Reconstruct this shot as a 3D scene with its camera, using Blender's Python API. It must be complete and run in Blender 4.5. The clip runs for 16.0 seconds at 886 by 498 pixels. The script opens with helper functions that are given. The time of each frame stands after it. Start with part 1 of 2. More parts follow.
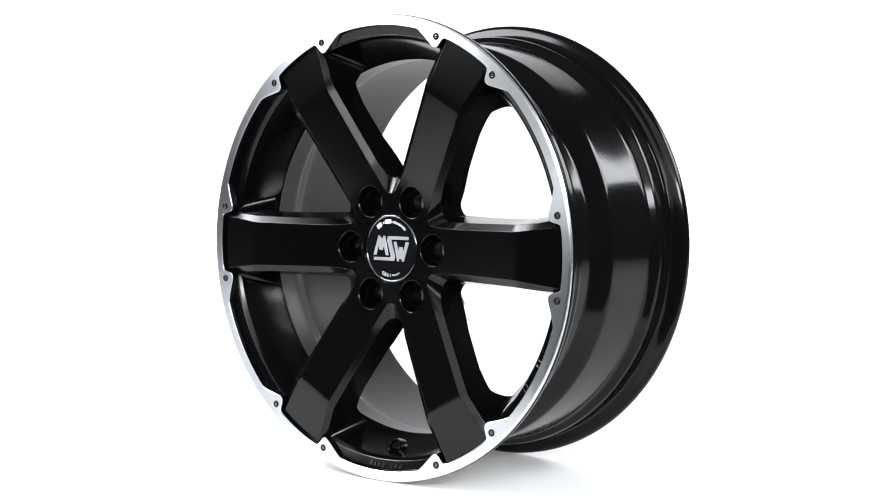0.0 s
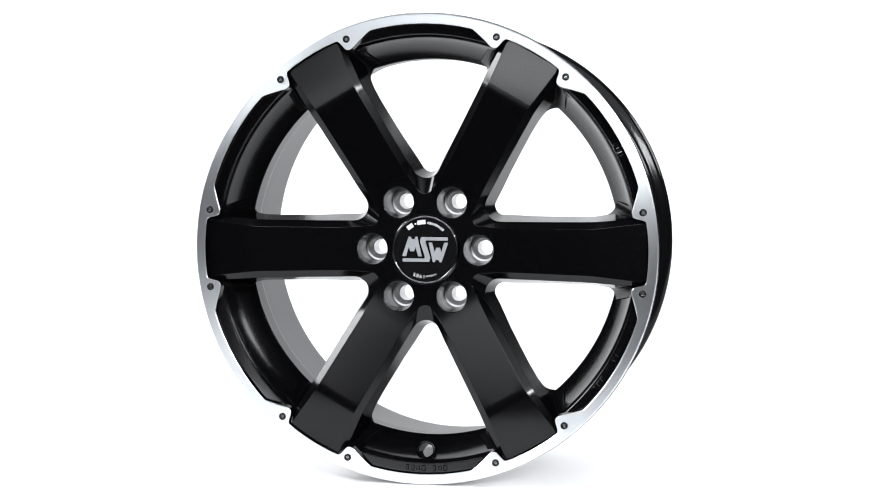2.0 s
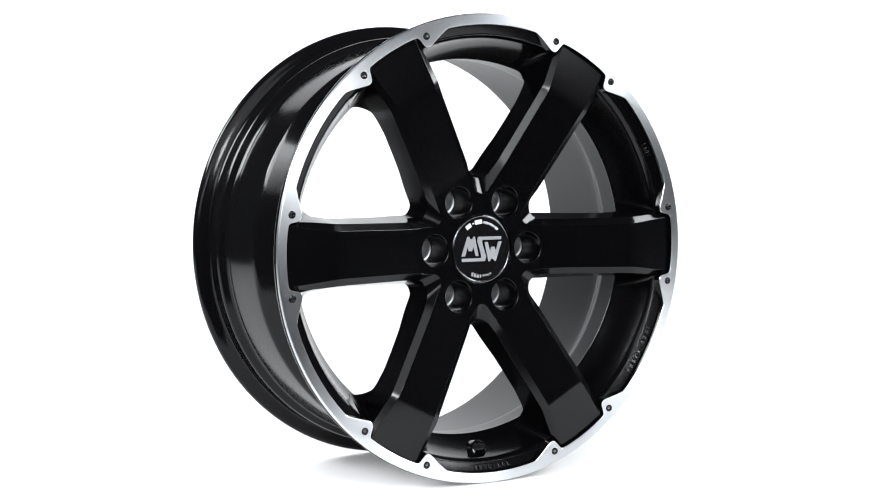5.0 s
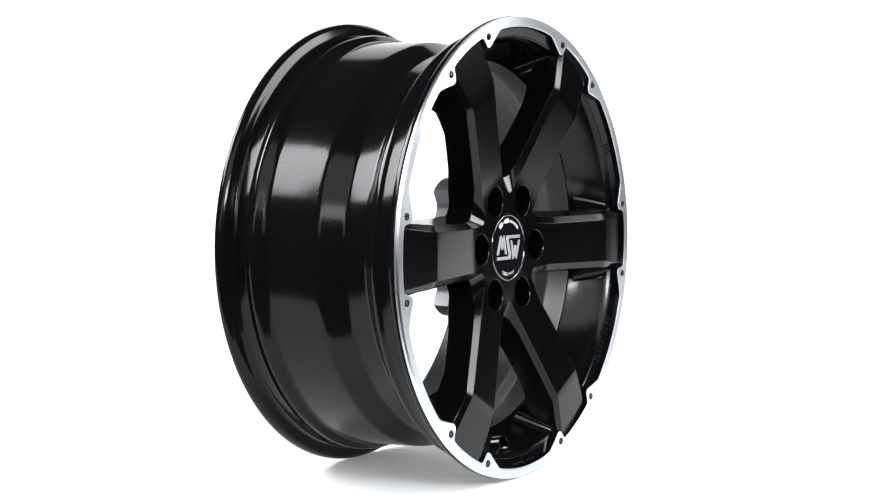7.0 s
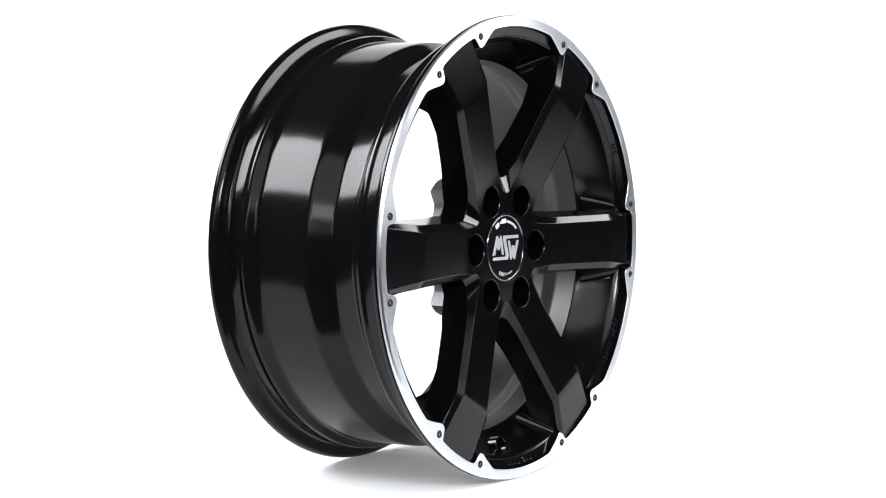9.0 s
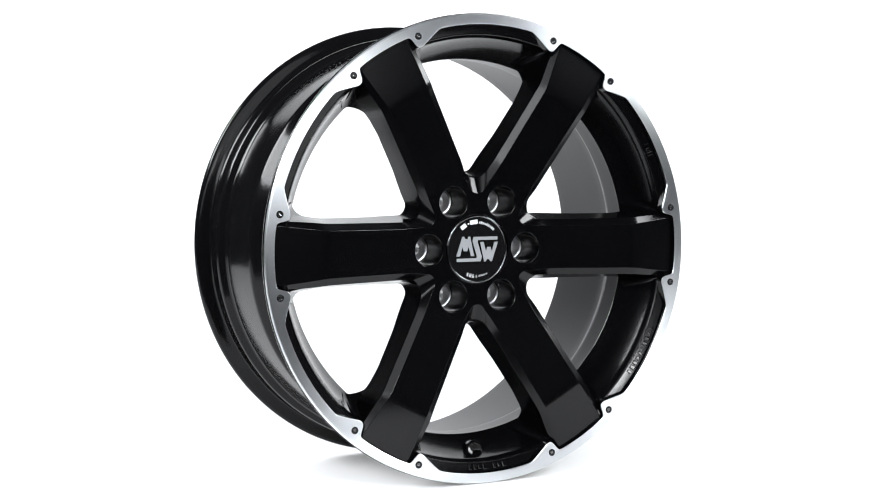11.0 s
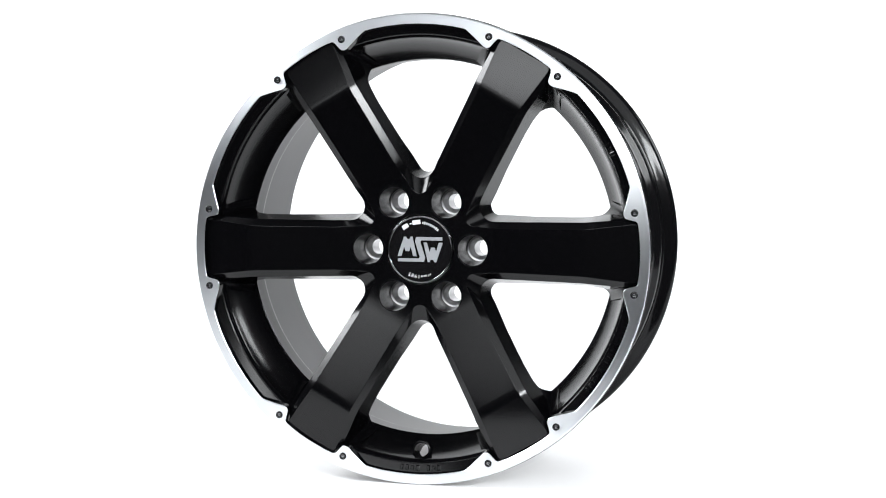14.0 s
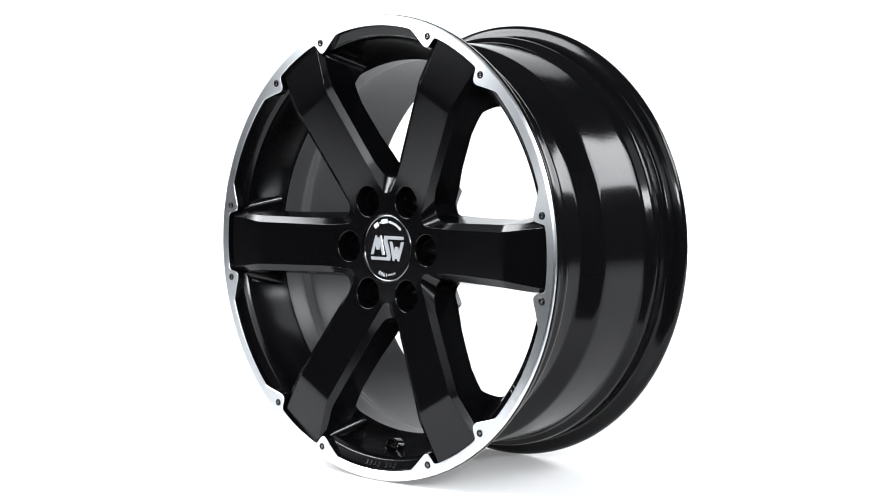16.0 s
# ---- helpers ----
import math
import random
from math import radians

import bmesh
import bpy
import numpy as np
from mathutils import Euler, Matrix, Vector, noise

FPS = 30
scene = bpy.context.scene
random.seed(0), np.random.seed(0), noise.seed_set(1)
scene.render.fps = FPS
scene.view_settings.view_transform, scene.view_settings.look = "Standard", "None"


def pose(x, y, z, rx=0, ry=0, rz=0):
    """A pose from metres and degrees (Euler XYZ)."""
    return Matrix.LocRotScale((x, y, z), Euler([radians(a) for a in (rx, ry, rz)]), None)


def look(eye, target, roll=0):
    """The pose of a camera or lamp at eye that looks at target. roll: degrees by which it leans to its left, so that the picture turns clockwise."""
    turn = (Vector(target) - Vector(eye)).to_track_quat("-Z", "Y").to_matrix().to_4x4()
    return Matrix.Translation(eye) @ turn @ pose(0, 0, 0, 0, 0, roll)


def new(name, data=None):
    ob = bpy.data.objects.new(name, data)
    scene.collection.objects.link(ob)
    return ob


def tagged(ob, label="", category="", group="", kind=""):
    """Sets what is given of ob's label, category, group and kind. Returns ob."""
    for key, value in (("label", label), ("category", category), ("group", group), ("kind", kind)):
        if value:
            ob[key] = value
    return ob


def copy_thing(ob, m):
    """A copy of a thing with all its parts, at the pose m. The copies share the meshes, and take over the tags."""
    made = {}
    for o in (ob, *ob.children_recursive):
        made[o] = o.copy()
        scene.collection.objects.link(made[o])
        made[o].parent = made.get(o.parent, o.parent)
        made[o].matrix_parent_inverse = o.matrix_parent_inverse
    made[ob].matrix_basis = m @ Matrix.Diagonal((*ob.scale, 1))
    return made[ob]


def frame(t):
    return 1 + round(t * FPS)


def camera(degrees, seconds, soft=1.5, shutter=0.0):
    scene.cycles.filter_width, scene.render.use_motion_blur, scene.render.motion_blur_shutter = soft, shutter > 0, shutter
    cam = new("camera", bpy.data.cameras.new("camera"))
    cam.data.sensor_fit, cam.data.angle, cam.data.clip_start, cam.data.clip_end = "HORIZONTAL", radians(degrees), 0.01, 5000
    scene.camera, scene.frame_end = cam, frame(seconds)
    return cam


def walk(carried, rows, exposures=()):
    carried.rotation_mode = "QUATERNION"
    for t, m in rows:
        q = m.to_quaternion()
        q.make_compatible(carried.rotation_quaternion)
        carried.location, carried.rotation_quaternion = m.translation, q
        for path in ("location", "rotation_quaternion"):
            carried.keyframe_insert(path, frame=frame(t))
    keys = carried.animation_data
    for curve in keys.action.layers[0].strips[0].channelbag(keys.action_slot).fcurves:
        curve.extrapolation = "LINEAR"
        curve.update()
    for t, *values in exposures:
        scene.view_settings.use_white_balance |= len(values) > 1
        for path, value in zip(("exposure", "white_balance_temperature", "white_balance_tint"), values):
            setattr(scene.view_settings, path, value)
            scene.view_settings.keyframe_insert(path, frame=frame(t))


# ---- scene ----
cam = camera(30.343, 16.0, soft=1.0)
HUB_Z = 0.2476
AXIS_X = -0.00106
HUB = Vector((-0.00085, -0.10786, HUB_Z))      # hub centre, in the wheel's own space over the turning axis
walk(cam, [(0.0, pose(0, -1.80845, HUB_Z + 0.10295, 86.6, 0, 0)),
           (16.0, pose(0, -1.80845, HUB_Z + 0.10295, 86.6, 0, 0))], exposures=[(0.0, 0.0), (16.0, 0.0)])

# ---- light: a photographer's studio with softboxes and a white sweep with added glow ----
world = bpy.data.worlds.new("studio")
world.use_nodes = True
scene.world = world
world.node_tree.nodes["Background"].inputs[0].default_value = (0.9, 0.95, 1.0, 1)
world.node_tree.nodes["Background"].inputs[1].default_value = 0.01


def softbox(name, eye, target, w, h, watts, color=(0.95, 0.975, 1.0)):
    d = bpy.data.lights.new(name, "AREA")
    d.shape, d.size, d.size_y, d.energy, d.color = "RECTANGLE", w, h, watts, color
    ob = new(name, d)
    ob.matrix_world = look(eye, target)
    return ob


softbox("softbox_left", (-1.9, -0.10, 1.58), (0, -0.10, 1.58), 1.42, 1.0, 98)
softbox("softbox_right", (1.9, 0.0, 1.38), (0, 0.0, 1.38), 1.36, 0.86, 56)
softbox("softbox_key", (-0.20, -2.75, 1.85), (0, -0.1, 0.3), 3.6, 1.75, 40)
softbox("softbox_front", (0.61, -1.55, 0.79), (0, -0.1, 0.25), 0.58, 0.21, 17)
softbox("softbox_front_dim", (-0.50, -2.56, 1.06), (0, -0.1, 0.25), 1.2, 0.30, 8)
softbox("softbox_low", (-1.35, -2.45, 0.80), (0, -0.1, 0.25), 1.2, 0.40, 3.2)


# ---- materials ----
def mat(name, base, rough, metal=0.0, spec=0.5, grain=900.0, grain_amount=0.04, bump=0.02, blotch=6.0, blotch_amount=0.1, coat=0.0):
    """A painted or metal surface: fine grain and slow blotches in colour and gloss, and a fine relief."""
    m = bpy.data.materials.new(name)
    m.use_nodes = True
    nt = m.node_tree
    bs = nt.nodes["Principled BSDF"]
    tc = nt.nodes.new("ShaderNodeTexCoord")
    fine = nt.nodes.new("ShaderNodeTexNoise")
    fine.inputs["Scale"].default_value = grain
    fine.inputs["Detail"].default_value = 2
    slow = nt.nodes.new("ShaderNodeTexNoise")
    slow.inputs["Scale"].default_value = blotch
    slow.inputs["Detail"].default_value = 4
    for n in (fine, slow):
        nt.links.new(tc.outputs["Object"], n.inputs["Vector"])
    mixc = nt.nodes.new("ShaderNodeMix")
    mixc.data_type = "RGBA"
    mixc.inputs[6].default_value = (*[c * (1 - blotch_amount) for c in base], 1)
    mixc.inputs[7].default_value = (*[min(1, c * (1 + blotch_amount)) for c in base], 1)
    nt.links.new(slow.outputs["Fac"], mixc.inputs[0])
    nt.links.new(mixc.outputs[2], bs.inputs["Base Color"])
    rr = nt.nodes.new("ShaderNodeMapRange")
    rr.inputs["To Min"].default_value = max(0.02, rough - grain_amount)
    rr.inputs["To Max"].default_value = rough + grain_amount
    nt.links.new(slow.outputs["Fac"], rr.inputs["Value"])
    nt.links.new(rr.outputs[0], bs.inputs["Roughness"])
    if bump:
        bp = nt.nodes.new("ShaderNodeBump")
        bp.inputs["Strength"].default_value = bump
        bp.inputs["Distance"].default_value = 0.0005
        nt.links.new(fine.outputs["Fac"], bp.inputs["Height"])
        nt.links.new(bp.outputs[0], bs.inputs["Normal"])
    bs.inputs["Metallic"].default_value = metal
    bs.inputs["Specular IOR Level"].default_value = spec
    bs.inputs["Coat Weight"].default_value = coat
    bs.inputs["Coat Roughness"].default_value = 0.05
    return m


def turned(m, strength=0.84):
    """Fine concentric turning marks round the wheel's axis (local Y)."""
    nt = m.node_tree
    bs = nt.nodes["Principled BSDF"]
    tg = nt.nodes.new("ShaderNodeTangent")
    tg.direction_type, tg.axis = "RADIAL", "Y"
    nt.links.new(tg.outputs[0], bs.inputs["Tangent"])
    bs.inputs["Anisotropic"].default_value = strength
    tc, sep, com, ln = (nt.nodes.new(k) for k in ("ShaderNodeTexCoord", "ShaderNodeSeparateXYZ", "ShaderNodeCombineXYZ", "ShaderNodeVectorMath"))
    ln.operation = "LENGTH"
    nt.links.new(tc.outputs["Object"], sep.inputs[0])
    nt.links.new(sep.outputs[0], com.inputs[0])
    nt.links.new(sep.outputs[2], com.inputs[2])
    nt.links.new(com.outputs[0], ln.inputs[0])
    rings = nt.nodes.new("ShaderNodeTexNoise")
    rings.noise_dimensions = "1D"
    rings.inputs["Scale"].default_value = 1400
    nt.links.new(ln.outputs["Value"], rings.inputs["W"])
    mr = nt.nodes.new("ShaderNodeMapRange")
    mr.inputs["To Min"].default_value, mr.inputs["To Max"].default_value = 0.32, 0.50
    nt.links.new(rings.outputs["Fac"], mr.inputs["Value"])
    nt.links.new(mr.outputs[0], bs.inputs["Roughness"])
    bs.inputs["Anisotropic Rotation"].default_value = 0.25
    return m


BLACK = mat("satin_black_paint", (0.0018, 0.0018, 0.0022), 0.16, spec=0.32, bump=0.003)
BARREL_BLACK = mat("gloss_black_barrel_paint", (0.004, 0.004, 0.0045), 0.12, spec=0.19, bump=0.0)
INNER_GREY = mat("grey_inner_barrel_paint", (0.016, 0.016, 0.017), 0.33, spec=0.26, bump=0.02)
MACHINED = turned(mat("machined_aluminium", (0.865, 0.89, 0.93), 0.46, metal=1.0, bump=0.02, grain=2500))
RAW = mat("raw_cast_aluminium", (0.17, 0.17, 0.175), 0.5, metal=0.8, bump=0.5, grain=500, blotch=40, blotch_amount=0.2)
SEAT = mat("turned_seat_aluminium", (0.50, 0.50, 0.51), 0.35, metal=1.0, bump=0.03)
CAP = mat("gloss_black_cap", (0.006, 0.006, 0.0065), 0.07, spec=0.5, bump=0.0)
RINGM = mat("dark_chrome", (0.22, 0.22, 0.23), 0.14, metal=1.0, bump=0.0)
SILVER = mat("bright_silver_print", (0.70, 0.72, 0.76), 0.27, metal=0.6, bump=0.0)
PRINT = mat("white_print", (0.75, 0.76, 0.78), 0.4, bump=0.0)
SCREW = mat("black_oxide_screw", (0.004, 0.004, 0.005), 0.26, spec=0.3, bump=0.02)
PAPER = mat("white_sweep_paper_added_glow", (0.86, 0.86, 0.865), 0.55, spec=0.25, bump=0.03, grain=300, blotch=1.5, blotch_amount=0.01)
WALLS = mat("dark_studio_wall", (0.025, 0.025, 0.026), 0.8, bump=0.2, grain=60)
GLOW = mat("white_backdrop_added_glow", (0.86, 0.86, 0.865), 0.6, spec=0.2, bump=0.0, blotch_amount=0.01)
# an even glow added to the backdrop material, to keep it plain white
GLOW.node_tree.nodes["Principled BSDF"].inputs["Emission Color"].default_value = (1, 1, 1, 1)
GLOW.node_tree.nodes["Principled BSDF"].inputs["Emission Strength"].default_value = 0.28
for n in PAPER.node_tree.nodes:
    if n.type == "BSDF_PRINCIPLED":       # a faint glow added to the floor, lightening the shadows on it
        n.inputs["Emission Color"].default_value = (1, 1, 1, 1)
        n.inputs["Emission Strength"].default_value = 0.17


# ---- mesh helpers ----
def mesh_of(name, verts, faces, mats, slots=None, smooth=True, sharp=35):
    me = bpy.data.meshes.new(name)
    me.from_pydata([tuple(v) for v in verts], [], faces)
    for m in mats:
        me.materials.append(m)
    if slots:
        me.polygons.foreach_set("material_index", slots)
    if smooth:
        me.polygons.foreach_set("use_smooth", [True] * len(me.polygons))
        me.set_sharp_from_angle(angle=radians(sharp))
    me.update()
    return me


def fixed(me):
    """Recalculates the normals of a closed mesh so that they point outwards."""
    bm = bmesh.new()
    bm.from_mesh(me)
    bmesh.ops.remove_doubles(bm, verts=bm.verts, dist=1e-6)
    bmesh.ops.recalc_face_normals(bm, faces=bm.faces)
    bm.to_mesh(me)
    bm.free()
    return me


def part(name, me, parent, label="", m=None):
    ob = new(name, me)
    ob.parent = parent
    ob.matrix_basis = m if m is not None else Matrix.Identity(4)
    return tagged(ob, label) if label else ob


def around(deg):
    """Turns what points along +X to that angle in the wheel's face, counter-clockwise from the front."""
    return Matrix.Rotation(-radians(deg), 4, "Y")


def revolve(name, profile, mats, slots=None, seg=144, closed=True, sharp=30):
    """profile: (depth, radius) points, turned about the Y axis."""
    n = len(profile)
    verts = [(r * math.cos(2 * math.pi * k / seg), y, r * math.sin(2 * math.pi * k / seg)) for k in range(seg) for y, r in profile]
    faces, ids = [], []
    for k in range(seg):
        for i in range(n if closed else n - 1):
            j, k2 = (i + 1) % n, (k + 1) % seg
            faces.append((k * n + i, k * n + j, k2 * n + j, k2 * n + i))
            ids.append(slots[i] if slots else 0)
    me = mesh_of(name, verts, faces, mats, ids, sharp=sharp)
    return me


def smooth_line(pts, times=2):
    """Rounds the corners of an open polyline (corner cutting)."""
    for _ in range(times):
        out = [pts[0]]
        for a, b in zip(pts, pts[1:]):
            out.append(tuple(0.75 * p + 0.25 * q for p, q in zip(a, b)))
            out.append(tuple(0.25 * p + 0.75 * q for p, q in zip(a, b)))
        out.append(pts[-1])
        pts = out
    return pts


def slab(name, outline, y0, y1, material, inset=0.0):
    """A flat piece from an outline in the X-Z plane, between the depths y0 (front) and y1, with a small bevel at the front."""
    n = len(outline)
    cx, cz = sum(p[0] for p in outline) / n, sum(p[1] for p in outline) / n
    verts = [(cx + (x - cx) * (1 - inset), y0, cz + (z - cz) * (1 - inset)) for x, z in outline]
    verts += [(x, y0 + min(0.0004, (y1 - y0) / 2), z) for x, z in outline] + [(x, y1, z) for x, z in outline]
    faces = [tuple(range(n))] + [(k * n + i, k * n + (i + 1) % n, (k + 1) * n + (i + 1) % n, (k + 1) * n + i) for k in (0, 1) for i in range(n)]
    faces.append(tuple(range(3 * n - 1, 2 * n - 1, -1)))
    me = mesh_of(name, verts, faces, [material], sharp=25)
    return fixed(me)


# ---- studio ----
def sweep():
    """The white floor that curves up into the backdrop far behind, as two pieces."""
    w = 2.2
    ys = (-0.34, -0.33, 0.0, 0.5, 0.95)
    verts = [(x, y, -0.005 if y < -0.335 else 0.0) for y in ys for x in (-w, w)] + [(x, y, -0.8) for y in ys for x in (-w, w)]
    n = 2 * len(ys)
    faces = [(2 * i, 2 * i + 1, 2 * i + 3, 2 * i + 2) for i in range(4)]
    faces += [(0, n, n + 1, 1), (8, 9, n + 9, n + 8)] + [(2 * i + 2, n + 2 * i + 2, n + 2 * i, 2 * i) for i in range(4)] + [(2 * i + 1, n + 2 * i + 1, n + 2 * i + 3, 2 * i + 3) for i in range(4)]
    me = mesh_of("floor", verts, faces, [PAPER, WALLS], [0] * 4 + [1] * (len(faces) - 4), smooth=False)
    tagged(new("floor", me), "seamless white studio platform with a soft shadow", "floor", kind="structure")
    xs = (-1.5, 1.5)
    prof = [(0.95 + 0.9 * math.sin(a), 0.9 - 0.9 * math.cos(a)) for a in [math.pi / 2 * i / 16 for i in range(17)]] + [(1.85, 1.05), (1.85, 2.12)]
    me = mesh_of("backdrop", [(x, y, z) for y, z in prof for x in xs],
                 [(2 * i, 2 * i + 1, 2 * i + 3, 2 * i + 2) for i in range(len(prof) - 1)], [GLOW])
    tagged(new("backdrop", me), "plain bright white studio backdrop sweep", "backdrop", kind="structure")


def room():
    def box(name, lo, hi, label, category):
        v = [(x, y, z) for x in (lo[0], hi[0]) for y in (lo[1], hi[1]) for z in (lo[2], hi[2])]
        f = [(0, 1, 3, 2), (4, 6, 7, 5), (0, 4, 5, 1), (2, 3, 7, 6), (0, 2, 6, 4), (1, 5, 7, 3)]
        tagged(new(name, fixed(mesh_of(name, v, f, [WALLS], smooth=False))), label, category, kind="structure")
    box("studio_floor", (-4.0, -3.4, -0.92), (4.0, 3.08, -0.8), "dark matt studio floor round the platform", "floor")
    box("wall_west", (-4.12, -3.52, -0.8), (-4.0, 3.2, 3.4), "dark matt studio side wall", "wall")
    box("wall_east", (4.0, -3.52, -0.8), (4.12, 3.2, 3.4), "dark matt studio side wall", "wall")
    box("wall_south", (-4.0, -3.52, -0.8), (4.0, -3.4, 3.4), "dark matt studio wall behind the camera", "wall")
    box("wall_north", (-4.0, 3.08, -0.8), (4.0, 3.2, 3.4), "dark studio wall behind the white backdrop", "wall")
    box("ceiling", (-4.12, -3.52, 3.4), (4.12, 3.2, 3.5), "dark matt studio ceiling", "ceiling")


sweep()
room()

# ---- the wheel ----
wheel = tagged(new("alloy_wheel"), "satin black six-spoke alloy wheel with machined silver lip, standing upright", "wheel rim")
AT_HUB = Matrix.Translation(HUB)

OUTER = [(0.0042, 0.2446), (0.0042, 0.2468), (0.0055, 0.2475), (0.0095, 0.2470), (0.0125, 0.2440), (0.0140, 0.2385), (0.0155, 0.2338),
         (0.0190, 0.2322), (0.0330, 0.2315), (0.0370, 0.2325), (0.0410, 0.2320), (0.0460, 0.2280), (0.0530, 0.2195), (0.0590, 0.2118),
         (0.0640, 0.2096), (0.0885, 0.2096), (0.0908, 0.2105), (0.1090, 0.2213), (0.1120, 0.2228), (0.1150, 0.2233), (0.1440, 0.2243), (0.1760, 0.2253),
         (0.1805, 0.2268), (0.1855, 0.2325), (0.1895, 0.2336), (0.1935, 0.2326), (0.1980, 0.2312), (0.2090, 0.2322), (0.2125, 0.2340),
         (0.2140, 0.2390), (0.2155, 0.2440), (0.2180, 0.2468), (0.2210, 0.2476), (0.2240, 0.2474), (0.2262, 0.2456), (0.2270, 0.2425)]
INNER = [(0.2262, 0.2385), (0.2240, 0.2280), (0.2215, 0.2222), (0.2190, 0.2211), (0.2050, 0.2208), (0.1700, 0.2196), (0.1200, 0.2176), (0.1092, 0.2168),
         (0.1052, 0.2156), (0.0842, 0.2037), (0.0802, 0.2028), (0.0680, 0.2027), (0.0570, 0.2026), (0.0556, 0.2022)]
INNER += [(0.014 + x, 0.2225 - 0.25 * x - 6.0 * x * x) for x in [0.0402 * k / 12 for k in range(12, -1, -1)]]     # the band swells towards the throat
INNER += [(0.0105, 0.2250), (0.0095, 0.2262), (0.0060, 0.2345), (0.0052, 0.2370), (0.0050, 0.2446)]
VALVE_Y, VALVE_R = 0.030, 0.2158


def barrel():
    prof = OUTER + INNER
    slots = [0 if i <= len(OUTER) else (1 if prof[i][0] > 0.0566 else 2) for i in range(len(prof))]
    fine, marks = [], []
    for i, (a, b) in enumerate(zip(prof, prof[1:] + prof[:1])):
        fine += [tuple(0.93 * p + 0.07 * q for p, q in zip(a, b)), tuple(0.07 * p + 0.93 * q for p, q in zip(a, b))]
        marks += [slots[i], slots[i]]
    me = fixed(revolve("barrel", fine, [BARREL_BLACK, INNER_GREY, BLACK], marks, seg=180))
    # the valve hole is bored through the rim
    body, tools = new("barrel", me), []
    for along, out, radius, depth in ((0.008, 0.0, 0.0076, 0.06), (0.0385, 0.004, 0.0090, 0.045)):     # the hole, and its relief from outside
        cut = bpy.data.meshes.new("bore")
        bm = bmesh.new()
        bmesh.ops.create_cone(bm, cap_ends=True, segments=32, radius1=radius, radius2=radius, depth=depth)
        bm.to_mesh(cut)
        bm.free()
        tool = new("bore", cut)
        tool.matrix_world = pose(0, VALVE_Y + along * 0.978, -VALVE_R - along * 0.208 - out, 78, 0, 0)
        mod = body.modifiers.new("bore", "BOOLEAN")
        mod.operation, mod.object, mod.solver = "DIFFERENCE", tool, "EXACT"
        tools.append(tool)
    bpy.context.view_layer.update()
    done = bpy.data.meshes.new_from_object(body.evaluated_get(bpy.context.evaluated_depsgraph_get()))
    for tool in tools:
        bpy.data.objects.remove(tool)
    bpy.data.objects.remove(body)
    done.name = "barrel"
    done.polygons.foreach_set("use_smooth", [True] * len(done.polygons))
    done.set_sharp_from_angle(angle=radians(32))
    return part("barrel", done, wheel, "gloss black barrel with grey inner face", AT_HUB)


def lip():
    """The machined ring: flat front, an inner edge that steps round the spoke ends and the screws."""
    half = [(0.0, 0.2374), (7.2, 0.2374), (8.0, 0.2362), (8.9, 0.2262), (9.6, 0.2240), (10.6, 0.2240), (11.5, 0.2256), (15.9, 0.2350), (16.5, 0.2363), (17.0, 0.2367), (30.0, 0.2367)]
    half = smooth_line(half, 2)
    line = [(60 * s + sg * a, r) for s in range(6) for sg, pts in ((-1, half[::-1]), (1, half[1:])) for a, r in pts]
    dedup = []
    for a, r in line:
        if not dedup or abs(a - dedup[-1][0]) > 1e-6:
            dedup.append((a, r))
    if abs(dedup[-1][0] - 360 - dedup[0][0]) < 1e-6:
        dedup.pop()
    fine = []
    for (a, r), (b, q) in zip(dedup, dedup[1:] + [(dedup[0][0] + 360, dedup[0][1])]):
        k = max(1, int((b - a) / 1.5))
        fine += [(a + (b - a) * i / k, r + (q - r) * i / k) for i in range(k)]
    rows = lambda r: [(r - 0.0022, 0.0078), (r - 0.0008, 0.0006), (r, 0.0), (0.2454, 0.0), (0.2462, 0.0006), (0.2467, 0.0016), (0.2467, 0.0041), (0.2430, 0.0041)]
    n = 8
    verts, faces, ids = [], [], []
    for a, r in fine:
        verts += [(p * math.cos(radians(a)), y, p * math.sin(radians(a))) for p, y in rows(r)]
    m = len(fine)
    for k in range(m):
        for i in range(n - 1):
            k2 = (k + 1) % m
            faces.append((k * n + i, k2 * n + i, k2 * n + i + 1, k * n + i + 1))
            ids.append(1 if i in (0, 6) else 0)
    me = mesh_of("machined_lip", verts, faces, [MACHINED, BLACK], ids, sharp=20)
    part("machined_lip", me, wheel, "bright machined aluminium lip with scalloped inner edge", AT_HUB)


HUB_Y, CREASE_U, FLAT_U = 0.0215, 0.176, 0.078
LUG_U, LUG_R = 0.0574, 0.0170


def face_y(u):
    """Depth of the front face: flat at the hub, then sloping forward to the crease, then the tip facet."""
    y = HUB_Y
    for p, q, s0, s1 in ((0.0505, 0.082, 0.0, 0.200), (0.082, CREASE_U, 0.200, 0.200)):
        w = min(max(u - p, 0.0), q - p)
        y -= w * (s0 + 0.5 * (s1 - s0) * w / (q - p))
    w = min(max(u - CREASE_U, 0.0), 0.012)        # the rounded crease
    y += w * (-0.200 + 0.5 * 0.312 * w / 0.012)
    if u > CREASE_U + 0.012:
        y += (u - CREASE_U - 0.012) * 0.112
    return y


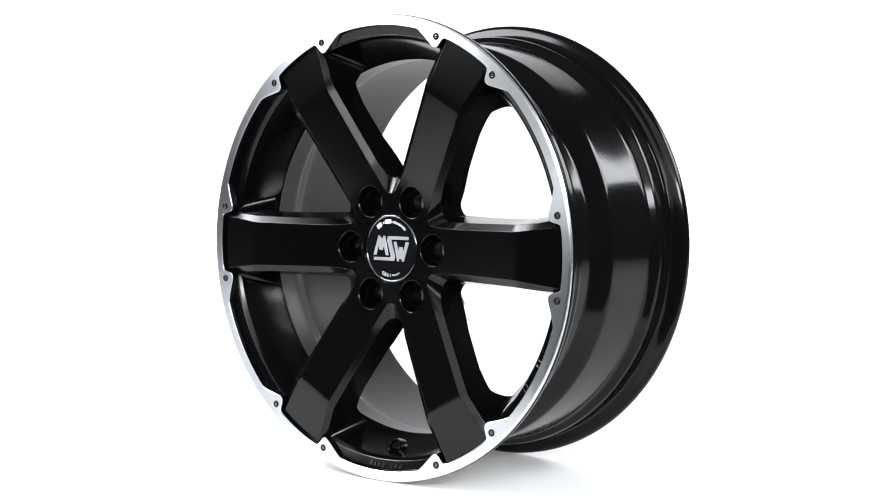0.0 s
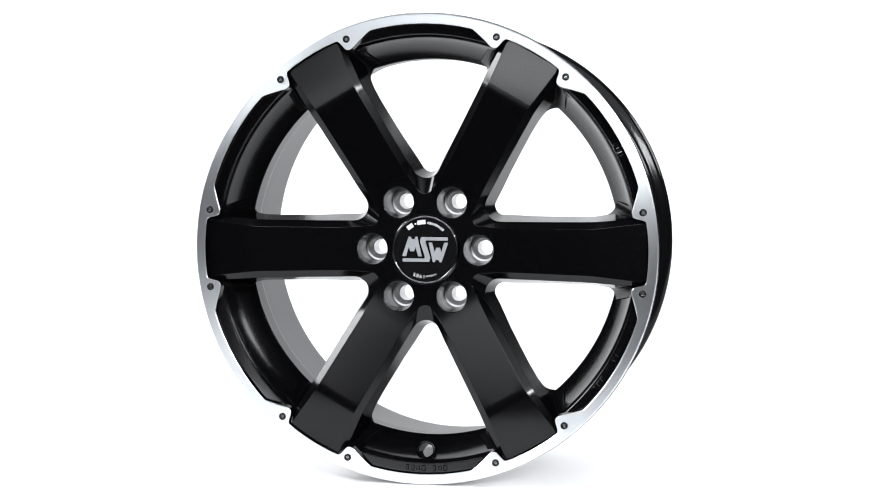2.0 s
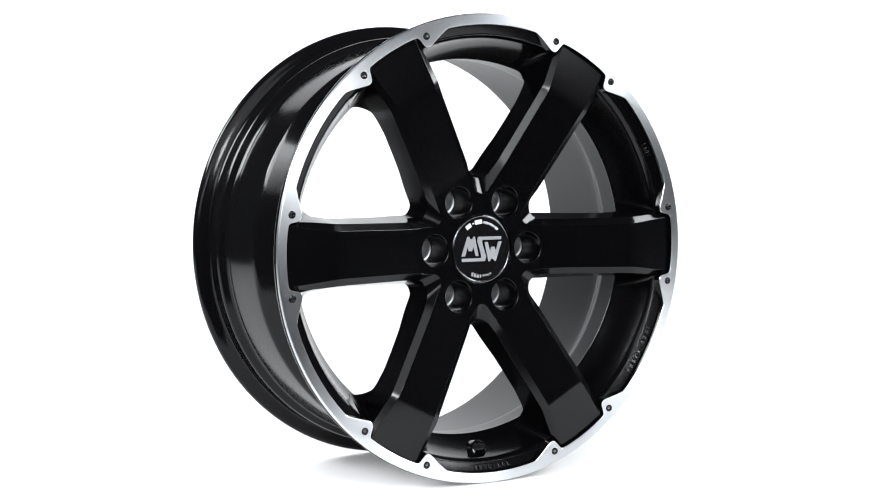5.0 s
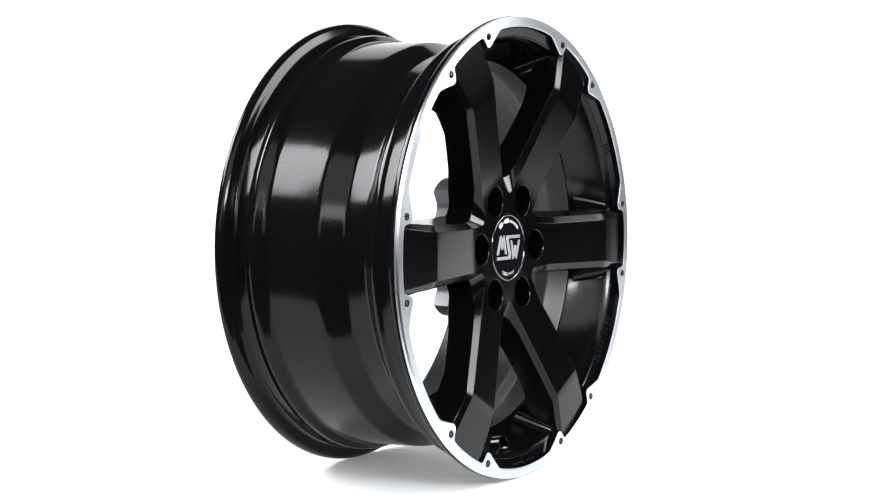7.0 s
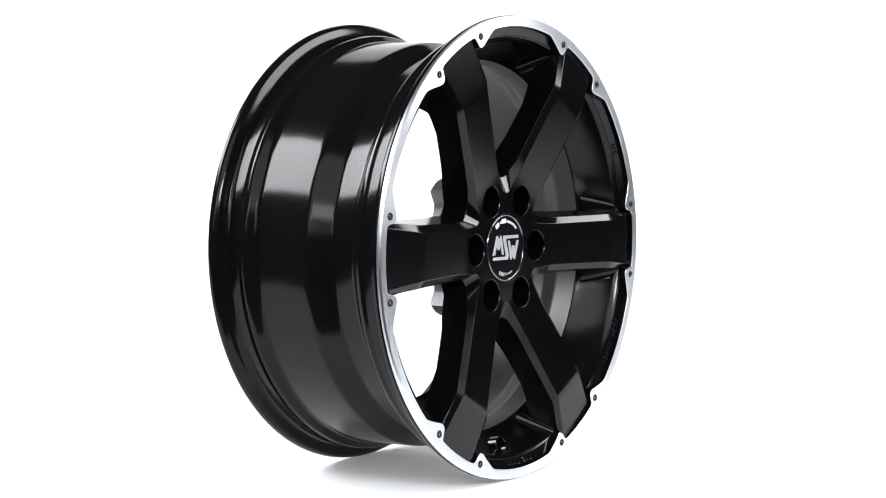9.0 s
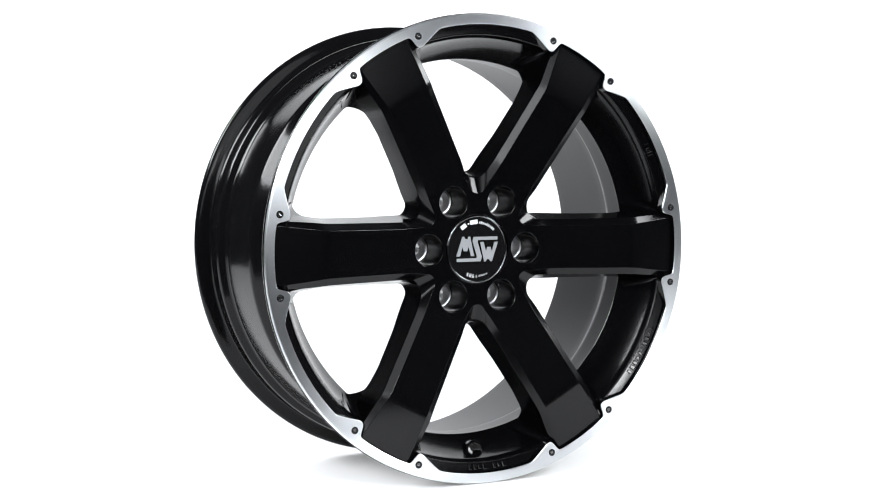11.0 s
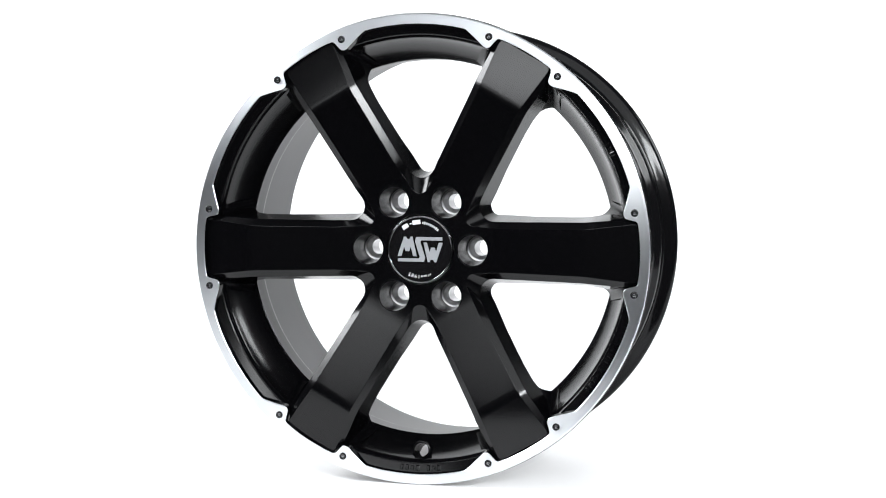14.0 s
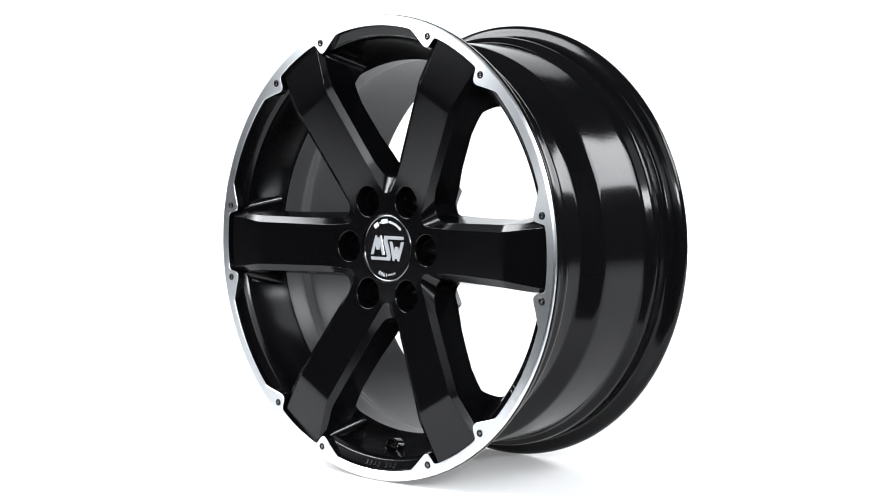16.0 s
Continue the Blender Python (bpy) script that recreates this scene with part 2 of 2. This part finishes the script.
def back_y(u):
    stops = ((0.06, 0.058), (0.095, 0.050), (0.12, 0.042), (0.16, 0.034), (0.19, 0.034), (0.205, 0.033), (0.2235, 0.0115), (0.24, 0.008))
    for (a, p), (b, q) in zip(stops, stops[1:]):
        if u <= b:
            return p + (q - p) * max(0, u - a) / (b - a)
    return stops[-1][1]


def spoke_mesh():
    """One spoke with its sixth of the hub: flat hub with a lug hole, sloping face, crease, tip facet, bevelled flanks."""
    def arc(c, rho, k=11):
        cx, cz = c * math.cos(radians(30)), c * math.sin(radians(30))
        return [(cx + rho * math.cos(radians(a)), cz + rho * math.sin(radians(a))) for a in [210 + 60 * i / (k - 1) for i in range(k)]]
    F = arc(0.0682, 0.0092) + [(FLAT_U, 0.0234), (0.094, 0.0228), (0.115, 0.0230), (0.137, 0.0233), (0.160, 0.0236), (CREASE_U, 0.0238), (0.179, 0.0239), (0.182, 0.0241), (0.185, 0.0244), (0.188, 0.0247), (0.208, 0.0272), (0.2300, 0.0298), (0.2352, 0.0285)]
    Q = arc(0.0912, 0.0156) + [(0.090, 0.0300), (0.101, 0.0301), (0.117, 0.0302), (0.138, 0.0305), (0.160, 0.0308), (CREASE_U, 0.0311), (0.179, 0.0312), (0.182, 0.0313), (0.185, 0.0315), (0.188, 0.0318), (0.206, 0.0332), (0.2245, 0.0338), (0.2350, 0.0298)]
    drop = [0.0078 - 0.0028 * i / 10 for i in range(11)] + [0.0049, 0.0048, 0.0046, 0.0045, 0.0045, 0.0044] + [0.0041, 0.0037, 0.0034, 0.0032] + [0.0035, 0.0043, 0.0045]
    n = len(F)
    B = arc(0.0916, 0.0096)                       # the back edge of the valley between two spokes
    flare = [0.0062] * 12 + [0.0058, 0.0052, 0.0048, 0.0045] + [0.0045, 0.0047, 0.0050, 0.0053, 0.0056, 0.006, 0.004, 0.001]
    flare = flare[-n:] if len(flare) > n else flare + [0.0] * (n - len(flare))
    bm = bmesh.new()
    V = {}
    for sg in (1, -1):
        for i, ((u, v), (p, q)) in enumerate(zip(F, Q)):
            yf = face_y(u)
            V["F", sg, i] = bm.verts.new((u, yf, sg * v))
            yq = face_y(min(p, 0.2352)) + drop[i] if i >= 11 else HUB_Y + drop[i]
            V["Q", sg, i] = bm.verts.new((p, yq, sg * q))
            p, q = B[i] if i < 11 else (p, q + flare[i])
            V["R", sg, i] = bm.verts.new((p, max(back_y(p), yq + 0.004), sg * q))
    for sg in (1, -1):
        for i in range(n - 1):
            for a, b in (("F", "Q"), ("Q", "R")):
                f = (V[a, sg, i], V[b, sg, i], V[b, sg, i + 1], V[a, sg, i + 1])
                bm.faces.new(f if sg > 0 else f[::-1])
    for sg in (1, -1):                           # the fillet between the flank and the rim
        def polar(r, deg, y):
            return Vector((r * math.cos(radians(deg)), y, sg * r * math.sin(radians(deg))))
        A, E = polar(0.2248, 11.6, 0.0115), polar(0.2058, 14.6, 0.0495)
        C, D = Vector((0.184, 0.0345, sg * 0.0350)), Vector((0.2185, 0.0085, sg * 0.0335))
        grid = []
        for i in range(13):
            s = i / 12
            p, q = A.lerp(E, s), D.lerp(C, s)
            deep = Vector((0.004, 0.004, -sg * 0.002)) * (0.4 + 0.6 * s)
            grid.append([bm.verts.new(p.lerp(q, t) + deep * (4 * t * (1 - t))) for t in [j / 12 for j in range(13)]])
        for i in range(12):
            for k in range(12):
                f = (grid[i][k], grid[i][k + 1], grid[i + 1][k + 1], grid[i + 1][k])
                bm.faces.new(f if sg > 0 else f[::-1])
    for a, b in (("F", "Q"), ("Q", "R")):       # the outer end
        bm.faces.new((V[a, 1, n - 1], V[b, 1, n - 1], V[b, -1, n - 1], V[a, -1, n - 1]))
    for i in range(n - 1):                       # the back
        bm.faces.new((V["R", 1, i], V["R", -1, i], V["R", -1, i + 1], V["R", 1, i + 1]))
    for i in range(16, n - 1):                    # the tip facet
        bm.faces.new((V["F", 1, i], V["F", 1, i + 1], V["F", -1, i + 1], V["F", -1, i]))
    # the hub's sixth, with the lug hole
    k, m = 9, 48
    bore = [bm.verts.new((0.0372 * math.cos(radians(a)), HUB_Y, 0.0372 * math.sin(radians(a)))) for a in [30 - 60 * i / (k - 1) for i in range(k)]]
    outline = [V["F", 1, i].co for i in range(16, -1, -1)] + [v.co for v in bore] + [V["F", -1, i].co for i in range(17)]
    hole = [Vector((LUG_U + LUG_R * math.cos(2 * math.pi * i / m), 0, LUG_R * math.sin(2 * math.pi * i / m))) for i in range(m)]
    plate = bmesh.new()
    edges = []
    for pts in (outline, hole):
        vs = [plate.verts.new((p.x, 0, p.z)) for p in pts]
        edges += [plate.edges.new((a, b)) for a, b in zip(vs, vs[1:] + vs[:1])]
    bmesh.ops.triangle_fill(plate, use_beauty=True, use_dissolve=False, edges=edges, normal=(0, -1, 0))
    for _ in range(5):
        inner = [e for e in plate.edges if len(e.link_faces) == 2 and e.calc_length() > (0.004 if e.verts[0].co.x + e.verts[1].co.x < 0.19 else 0.02)]
        bmesh.ops.subdivide_edges(plate, edges=inner, cuts=1)
        bmesh.ops.triangulate(plate, faces=plate.faces)
    table = {v: bm.verts.new((v.co.x, face_y(v.co.x), v.co.z)) for v in plate.verts}
    for f in plate.faces:
        bm.faces.new([table[v] for v in f.verts])
    plate.free()
    rings = [[bm.verts.new((LUG_U + r * math.cos(2 * math.pi * i / m), y(LUG_U + r * math.cos(2 * math.pi * i / m)), r * math.sin(2 * math.pi * i / m))) for i in range(m)]
             for r, y in ((LUG_R, face_y), (LUG_R - 0.0007, lambda u: face_y(u) + 0.0008), (0.0137, lambda u: HUB_Y + 0.0335))]
    for a, b in zip(rings, rings[1:]):
        for i in range(m):
            bm.faces.new((a[i], b[i], b[(i + 1) % m], a[(i + 1) % m]))
    low = [bm.verts.new((v.co.x, HUB_Y + 0.014, v.co.z)) for v in bore]
    for i in range(k - 1):
        bm.faces.new((bore[i], low[i], low[i + 1], bore[i + 1]))
    bmesh.ops.remove_doubles(bm, verts=bm.verts, dist=2e-6)
    bmesh.ops.recalc_face_normals(bm, faces=bm.faces)
    probe = min(bm.faces, key=lambda f: (f.calc_center_median() - Vector((0.15, 0.005, 0))).length)
    if probe.normal.y > 0:
        bmesh.ops.reverse_faces(bm, faces=bm.faces)
    me = bpy.data.meshes.new("spoke")
    bm.to_mesh(me)
    bm.free()
    me.materials.append(BLACK)
    me.polygons.foreach_set("use_smooth", [True] * len(me.polygons))
    ob = new("shape", me)
    mod = ob.modifiers.new("round", "BEVEL")
    mod.width, mod.segments, mod.limit_method, mod.angle_limit, mod.harden_normals = 0.0023, 4, "ANGLE", radians(24), True
    bpy.context.view_layer.update()
    done = bpy.data.meshes.new_from_object(ob.evaluated_get(bpy.context.evaluated_depsgraph_get()))
    bpy.data.objects.remove(ob)
    done.name = "spoke"
    return done


def lug_seat_mesh():
    prof = [(HUB_Y + 0.0328, 0.0140), (HUB_Y + 0.0332, 0.0120), (HUB_Y + 0.0337, 0.0115), (HUB_Y + 0.0410, 0.0091), (HUB_Y + 0.0415, 0.0084), (0.0872, 0.0082)]
    return revolve("lug_seat", prof, [SEAT], seg=36, closed=False, sharp=25)


def hub_pad():
    """The unpainted mounting pad behind the hub, scalloped between the lugs, with the lug bores left open."""
    bm = bmesh.new()
    lobe = ((-30, 0.0580), (-24, 0.0584), (-18, 0.0600), (-14, 0.0630), (-12, 0.0660), (-9.2, 0.0800), (-4.6, 0.0812), (0, 0.0816), (4.6, 0.0812),
            (9.2, 0.0800), (12, 0.0660), (14, 0.0630), (18, 0.0600), (24, 0.0584))
    outline = [(r, radians(60 * s + a)) for s in range(6) for a, r in lobe]
    y0, y1 = 0.048, 0.0870
    lo = [bm.verts.new((r * math.cos(a), y0, r * math.sin(a))) for r, a in outline]
    mid = [bm.verts.new((r * math.cos(a), y1 - 0.002, r * math.sin(a))) for r, a in outline]
    hi = [bm.verts.new(((r - 0.002) * math.cos(a), y1, (r - 0.002) * math.sin(a))) for r, a in outline]
    n = len(outline)
    for a, b in ((lo, mid), (mid, hi)):
        for i in range(n):
            bm.faces.new((a[i], a[(i + 1) % n], b[(i + 1) % n], b[i]))
    edges = [bm.edges.get((hi[i], hi[(i + 1) % n])) for i in range(n)]
    for s in range(6):
        cx, cz = LUG_U * math.cos(radians(60 * s)), LUG_U * math.sin(radians(60 * s))
        ring = [bm.verts.new((cx + 0.0083 * math.cos(2 * math.pi * i / 24), y1, cz + 0.0083 * math.sin(2 * math.pi * i / 24))) for i in range(24)]
        edges += [bm.edges.new((ring[i], ring[(i + 1) % 24])) for i in range(24)]
    bmesh.ops.triangle_fill(bm, use_beauty=True, use_dissolve=False, edges=edges, normal=(0, 1, 0))
    bmesh.ops.recalc_face_normals(bm, faces=bm.faces)
    me = bpy.data.meshes.new("hub_pad")
    bm.to_mesh(me)
    bm.free()
    me.materials.append(RAW)
    me.polygons.foreach_set("use_smooth", [True] * n * 2 + [False] * (len(me.polygons) - 2 * n))
    me.set_sharp_from_angle(angle=radians(28))
    part("hub_pad", me, wheel, "unpainted scalloped cast aluminium mounting pad", AT_HUB)


def screw_mesh():
    """A small domed black screw with a bright socket floor."""
    prof = [(0.0003, 0.0039), (-0.0004, 0.0038), (-0.0009, 0.0033), (-0.0010, 0.0027), (-0.0003, 0.0019), (-0.0001, 0.0016), (-0.0001, 0.0009), (-0.0004, 0.0)]
    return revolve("lip_screw", prof, [SCREW, RINGM], [0, 0, 0, 0, 0, 1, 1], seg=24, closed=False, sharp=40)


def centre_cap():
    cap = part("centre_cap", revolve("centre_cap", [(0.034, 0.0350), (0.0228, 0.0350), (0.0225, 0.0347), (0.0224, 0.0), ], [CAP], seg=96, closed=False, sharp=30), wheel,
               "gloss black centre cap with silver emblem", AT_HUB)
    part("cap_ring", revolve("cap_ring", [(0.0226, 0.0362), (0.0217, 0.0358), (0.0215, 0.0350), (0.0218, 0.0342), (0.0226, 0.0339)], [RINGM], seg=96, closed=False, sharp=60), cap, "thin polished dark chrome ring")
    mm = 0.001
    def bar(outline, name="emblem_bar", material=SILVER):
        part(name, slab(name, [(x * mm, z * mm) for x, z in outline], 0.0218, 0.0223, material, 0.02), cap)
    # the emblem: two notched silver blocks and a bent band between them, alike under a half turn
    block = [(-25.0, -7.4), (-17.8, 13.4), (-15.5, 13.4), (-14.3, 11.0), (-11.3, 11.0), (-10.7, 13.4), (-8.3, 13.4), (-3.6, -7.4), (-7.4, -7.4), (-10.4, 2.6), (-11.9, -2.1),
             (-16.1, -2.1), (-17.6, 2.6), (-20.6, -7.4)]
    band = [(24.4, 13.1), (24.4, 9.8), (1.2, 9.8), (0.3, 8.0), (5.7, -8.6), (4.2, -13.1)]
    bar(block[::-1], "emblem_block")
    bar([(-x, -z) for x, z in block[::-1]], "emblem_block")
    bar((band + [(-x, -z) for x, z in band])[::-1], "emblem_band")
    # small curved print above: plain bars, not readable
    for a, w, h in ((124, 7.0, 4.6), (111, 2.0, 1.4), (98, 9.0, 4.6)):
        b = slab("print_bar", [(-w / 2 * mm, -h / 2 * mm), (w / 2 * mm, -h / 2 * mm), (w / 2 * mm, h / 2 * mm), (-w / 2 * mm, h / 2 * mm)], 0.0219, 0.0223, PRINT)
        part("print_bar", b, cap, m=around(a) @ Matrix.Translation((0.0290, 0, 0)) @ around(-90))
    for i in range(9):
        w, h = 1.3, 2.0 + 0.5 * ((i * 5) % 3)
        b = slab("print_bar", [(-w / 2 * mm, -h / 2 * mm), (w / 2 * mm, -h / 2 * mm), (w / 2 * mm, h / 2 * mm), (-w / 2 * mm, h / 2 * mm)], 0.0219, 0.0223, PRINT)
        part("print_bar", b, cap, m=around(84 - 4.6 * i) @ Matrix.Translation((0.0283, 0, 0)) @ around(-90))
    # "since 1985" along the lower edge, its feet towards the top of the cap
    for text, size, centre, step in (("1985", 0.0056, -103.0, 7.0), ("since", 0.0040, -76.5, 4.6)):
        for i, ch in enumerate(text):
            cu = bpy.data.curves.new("print_letter", "FONT")
            cu.body, cu.size, cu.align_x, cu.align_y, cu.extrude = ch, size, "CENTER", "CENTER", 0.00015
            tmp = new("print_letter", cu)
            bpy.context.view_layer.update()
            me = bpy.data.meshes.new_from_object(tmp.evaluated_get(bpy.context.evaluated_depsgraph_get()))
            bpy.data.objects.remove(tmp)
            me.materials.clear()
            me.materials.append(PRINT)
            me.name = "print_letter"
            a = centre - step * (i - (len(text) - 1) / 2)
            part("print_letter", me, cap, m=around(a) @ Matrix.Translation((0.0288, 0.0220, 0)) @ around(-90) @ Matrix.Rotation(radians(90), 4, "X"))


def valve():
    """A low collar round the open valve hole, with a rounded mouth."""
    me = revolve("valve_collar", [(0.008, 0.0106), (-0.0022, 0.0102), (-0.0030, 0.0096), (-0.0032, 0.0084), (-0.0026, 0.0076), (0.005, 0.0074)], [BLACK], seg=32, closed=False)
    ax = Matrix.Translation((0, VALVE_Y, -VALVE_R)) @ Matrix.Rotation(radians(-12), 4, "X")
    part("valve_collar", me, wheel, "low black collar of the open valve hole", AT_HUB @ ax)


def tube(name, path, radius, material, seg=6):
    """A thin rounded ridge along a path."""
    verts, faces = [], []
    n = len(path)
    for i, p in enumerate(path):
        d = (path[min(i + 1, n - 1)] - path[max(i - 1, 0)]).normalized()
        a = d.cross(Vector((0, 1, 0))).normalized()
        b = d.cross(a)
        verts += [p + radius * (math.cos(2 * math.pi * k / seg) * a + math.sin(2 * math.pi * k / seg) * b) for k in range(seg)]
    for i in range(n - 1):
        for k in range(seg):
            faces.append((i * seg + k, i * seg + (k + 1) % seg, (i + 1) * seg + (k + 1) % seg, (i + 1) * seg + k))
    return mesh_of(name, verts, faces, [material], sharp=80)


def pocket_rims():
    """The raised edge round each recessed band between the spoke ends."""
    def at(deg, r):
        y = 0.0060 + (0.2345 - r) / (0.2345 - 0.2262) * 0.0035
        return Vector((r * math.cos(radians(deg)), y - 0.0001, r * math.sin(radians(deg))))
    half = smooth_line([(13.4, 0.2350), (14.6, 0.2325), (17.2, 0.2268), (16.2, 0.2262), (8.0, 0.2262), (0.0, 0.2262)], 2)
    line = [at(a, r) for a, r in half] + [at(-a, r) for a, r in half[::-1][1:]]
    me = fixed(tube("pocket_rim", line, 0.0006, BLACK))
    for k in range(6):
        part("pocket_rim", me, wheel, m=AT_HUB @ around(30 + 60 * k))


def cast_marks():
    """Raised unreadable casting marks on the sloping band inside the lip."""
    shapes = [slab("cast_mark", [(-w / 2, -h / 2), (w / 2, -h / 2), (w / 2, h / 2), (-w / 2, h / 2)], -0.0013, 0.0006, BLACK, 0.35)
              for w, h in ((0.0030, 0.0060), (0.0042, 0.0062), (0.0036, 0.0044))]
    def put(a, k, r=0.2308, y=0.0076):
        part("cast_mark", shapes[k % 3], wheel, m=AT_HUB @ around(a) @ Matrix.Translation((r, y, 0)) @ Matrix.Rotation(radians(-25), 4, "Z") @ around(-90))
    for i in range(10):
        if i != 4:
            put(-24.0 - 1.5 * i, (i * 7) % 5)
    for i in range(3):
        put(26.0 + 1.3 * i, i + 1)
    for i in range(8):
        if i != 4:
            put(-94.0 + 1.45 * i, (i * 3) % 4)


barrel()
lip()
spoke = part("spoke", spoke_mesh(), wheel, m=AT_HUB)
seat = part("lug_seat", lug_seat_mesh(), wheel, "bright turned aluminium lug nut seat", AT_HUB @ Matrix.Translation((LUG_U, 0, 0)))
for s in range(1, 6):
    copy_thing(spoke, AT_HUB @ around(60 * s))
    copy_thing(seat, AT_HUB @ around(60 * s) @ Matrix.Translation((LUG_U, 0, 0)))
hub_pad()
screw = screw_mesh()
for s in range(6):
    for d in (-10.17, 10.17):
        part("lip_screw", screw, wheel, "small dark screw head in the lip", AT_HUB @ around(60 * s + d) @ Matrix.Translation((0.23463, 0, 0)))
centre_cap()
valve()
pocket_rims()
cast_marks()


def motions():
    """The wheel turns on the spot about an upright axis, one way and back again."""
    turns = [(0.0, -38.79), (0.5, -31.96), (1.0, -25.40), (1.5, -18.58), (2.0, -11.43), (2.5, -4.14), (3.0, 2.58), (3.5, 9.08), (4.0, 16.55),
             (4.5, 23.3), (5.0, 30.0), (5.5, 36.8), (6.0, 43.6), (6.5, 50.32), (7.0, 57.50), (7.5, 63.89), (7.7, 66.7), (7.8, 68.1), (7.86, 68.75), (7.9, 68.5),
             (8.0, 66.97), (8.5, 60.35), (9.0, 53.88), (9.5, 47.0), (10.0, 40.1), (10.5, 33.3), (11.0, 26.4), (11.5, 19.48), (12.0, 12.39), (12.5, 5.40),
             (13.0, -0.93), (13.5, -7.99), (14.0, -15.11), (14.5, -22.16), (15.0, -28.84), (15.5, -35.57), (16.0, -42.57)]
    walk(wheel, [(t, pose(AXIS_X, 0, 0, 0, 0, a)) for t, a in turns])


motions()
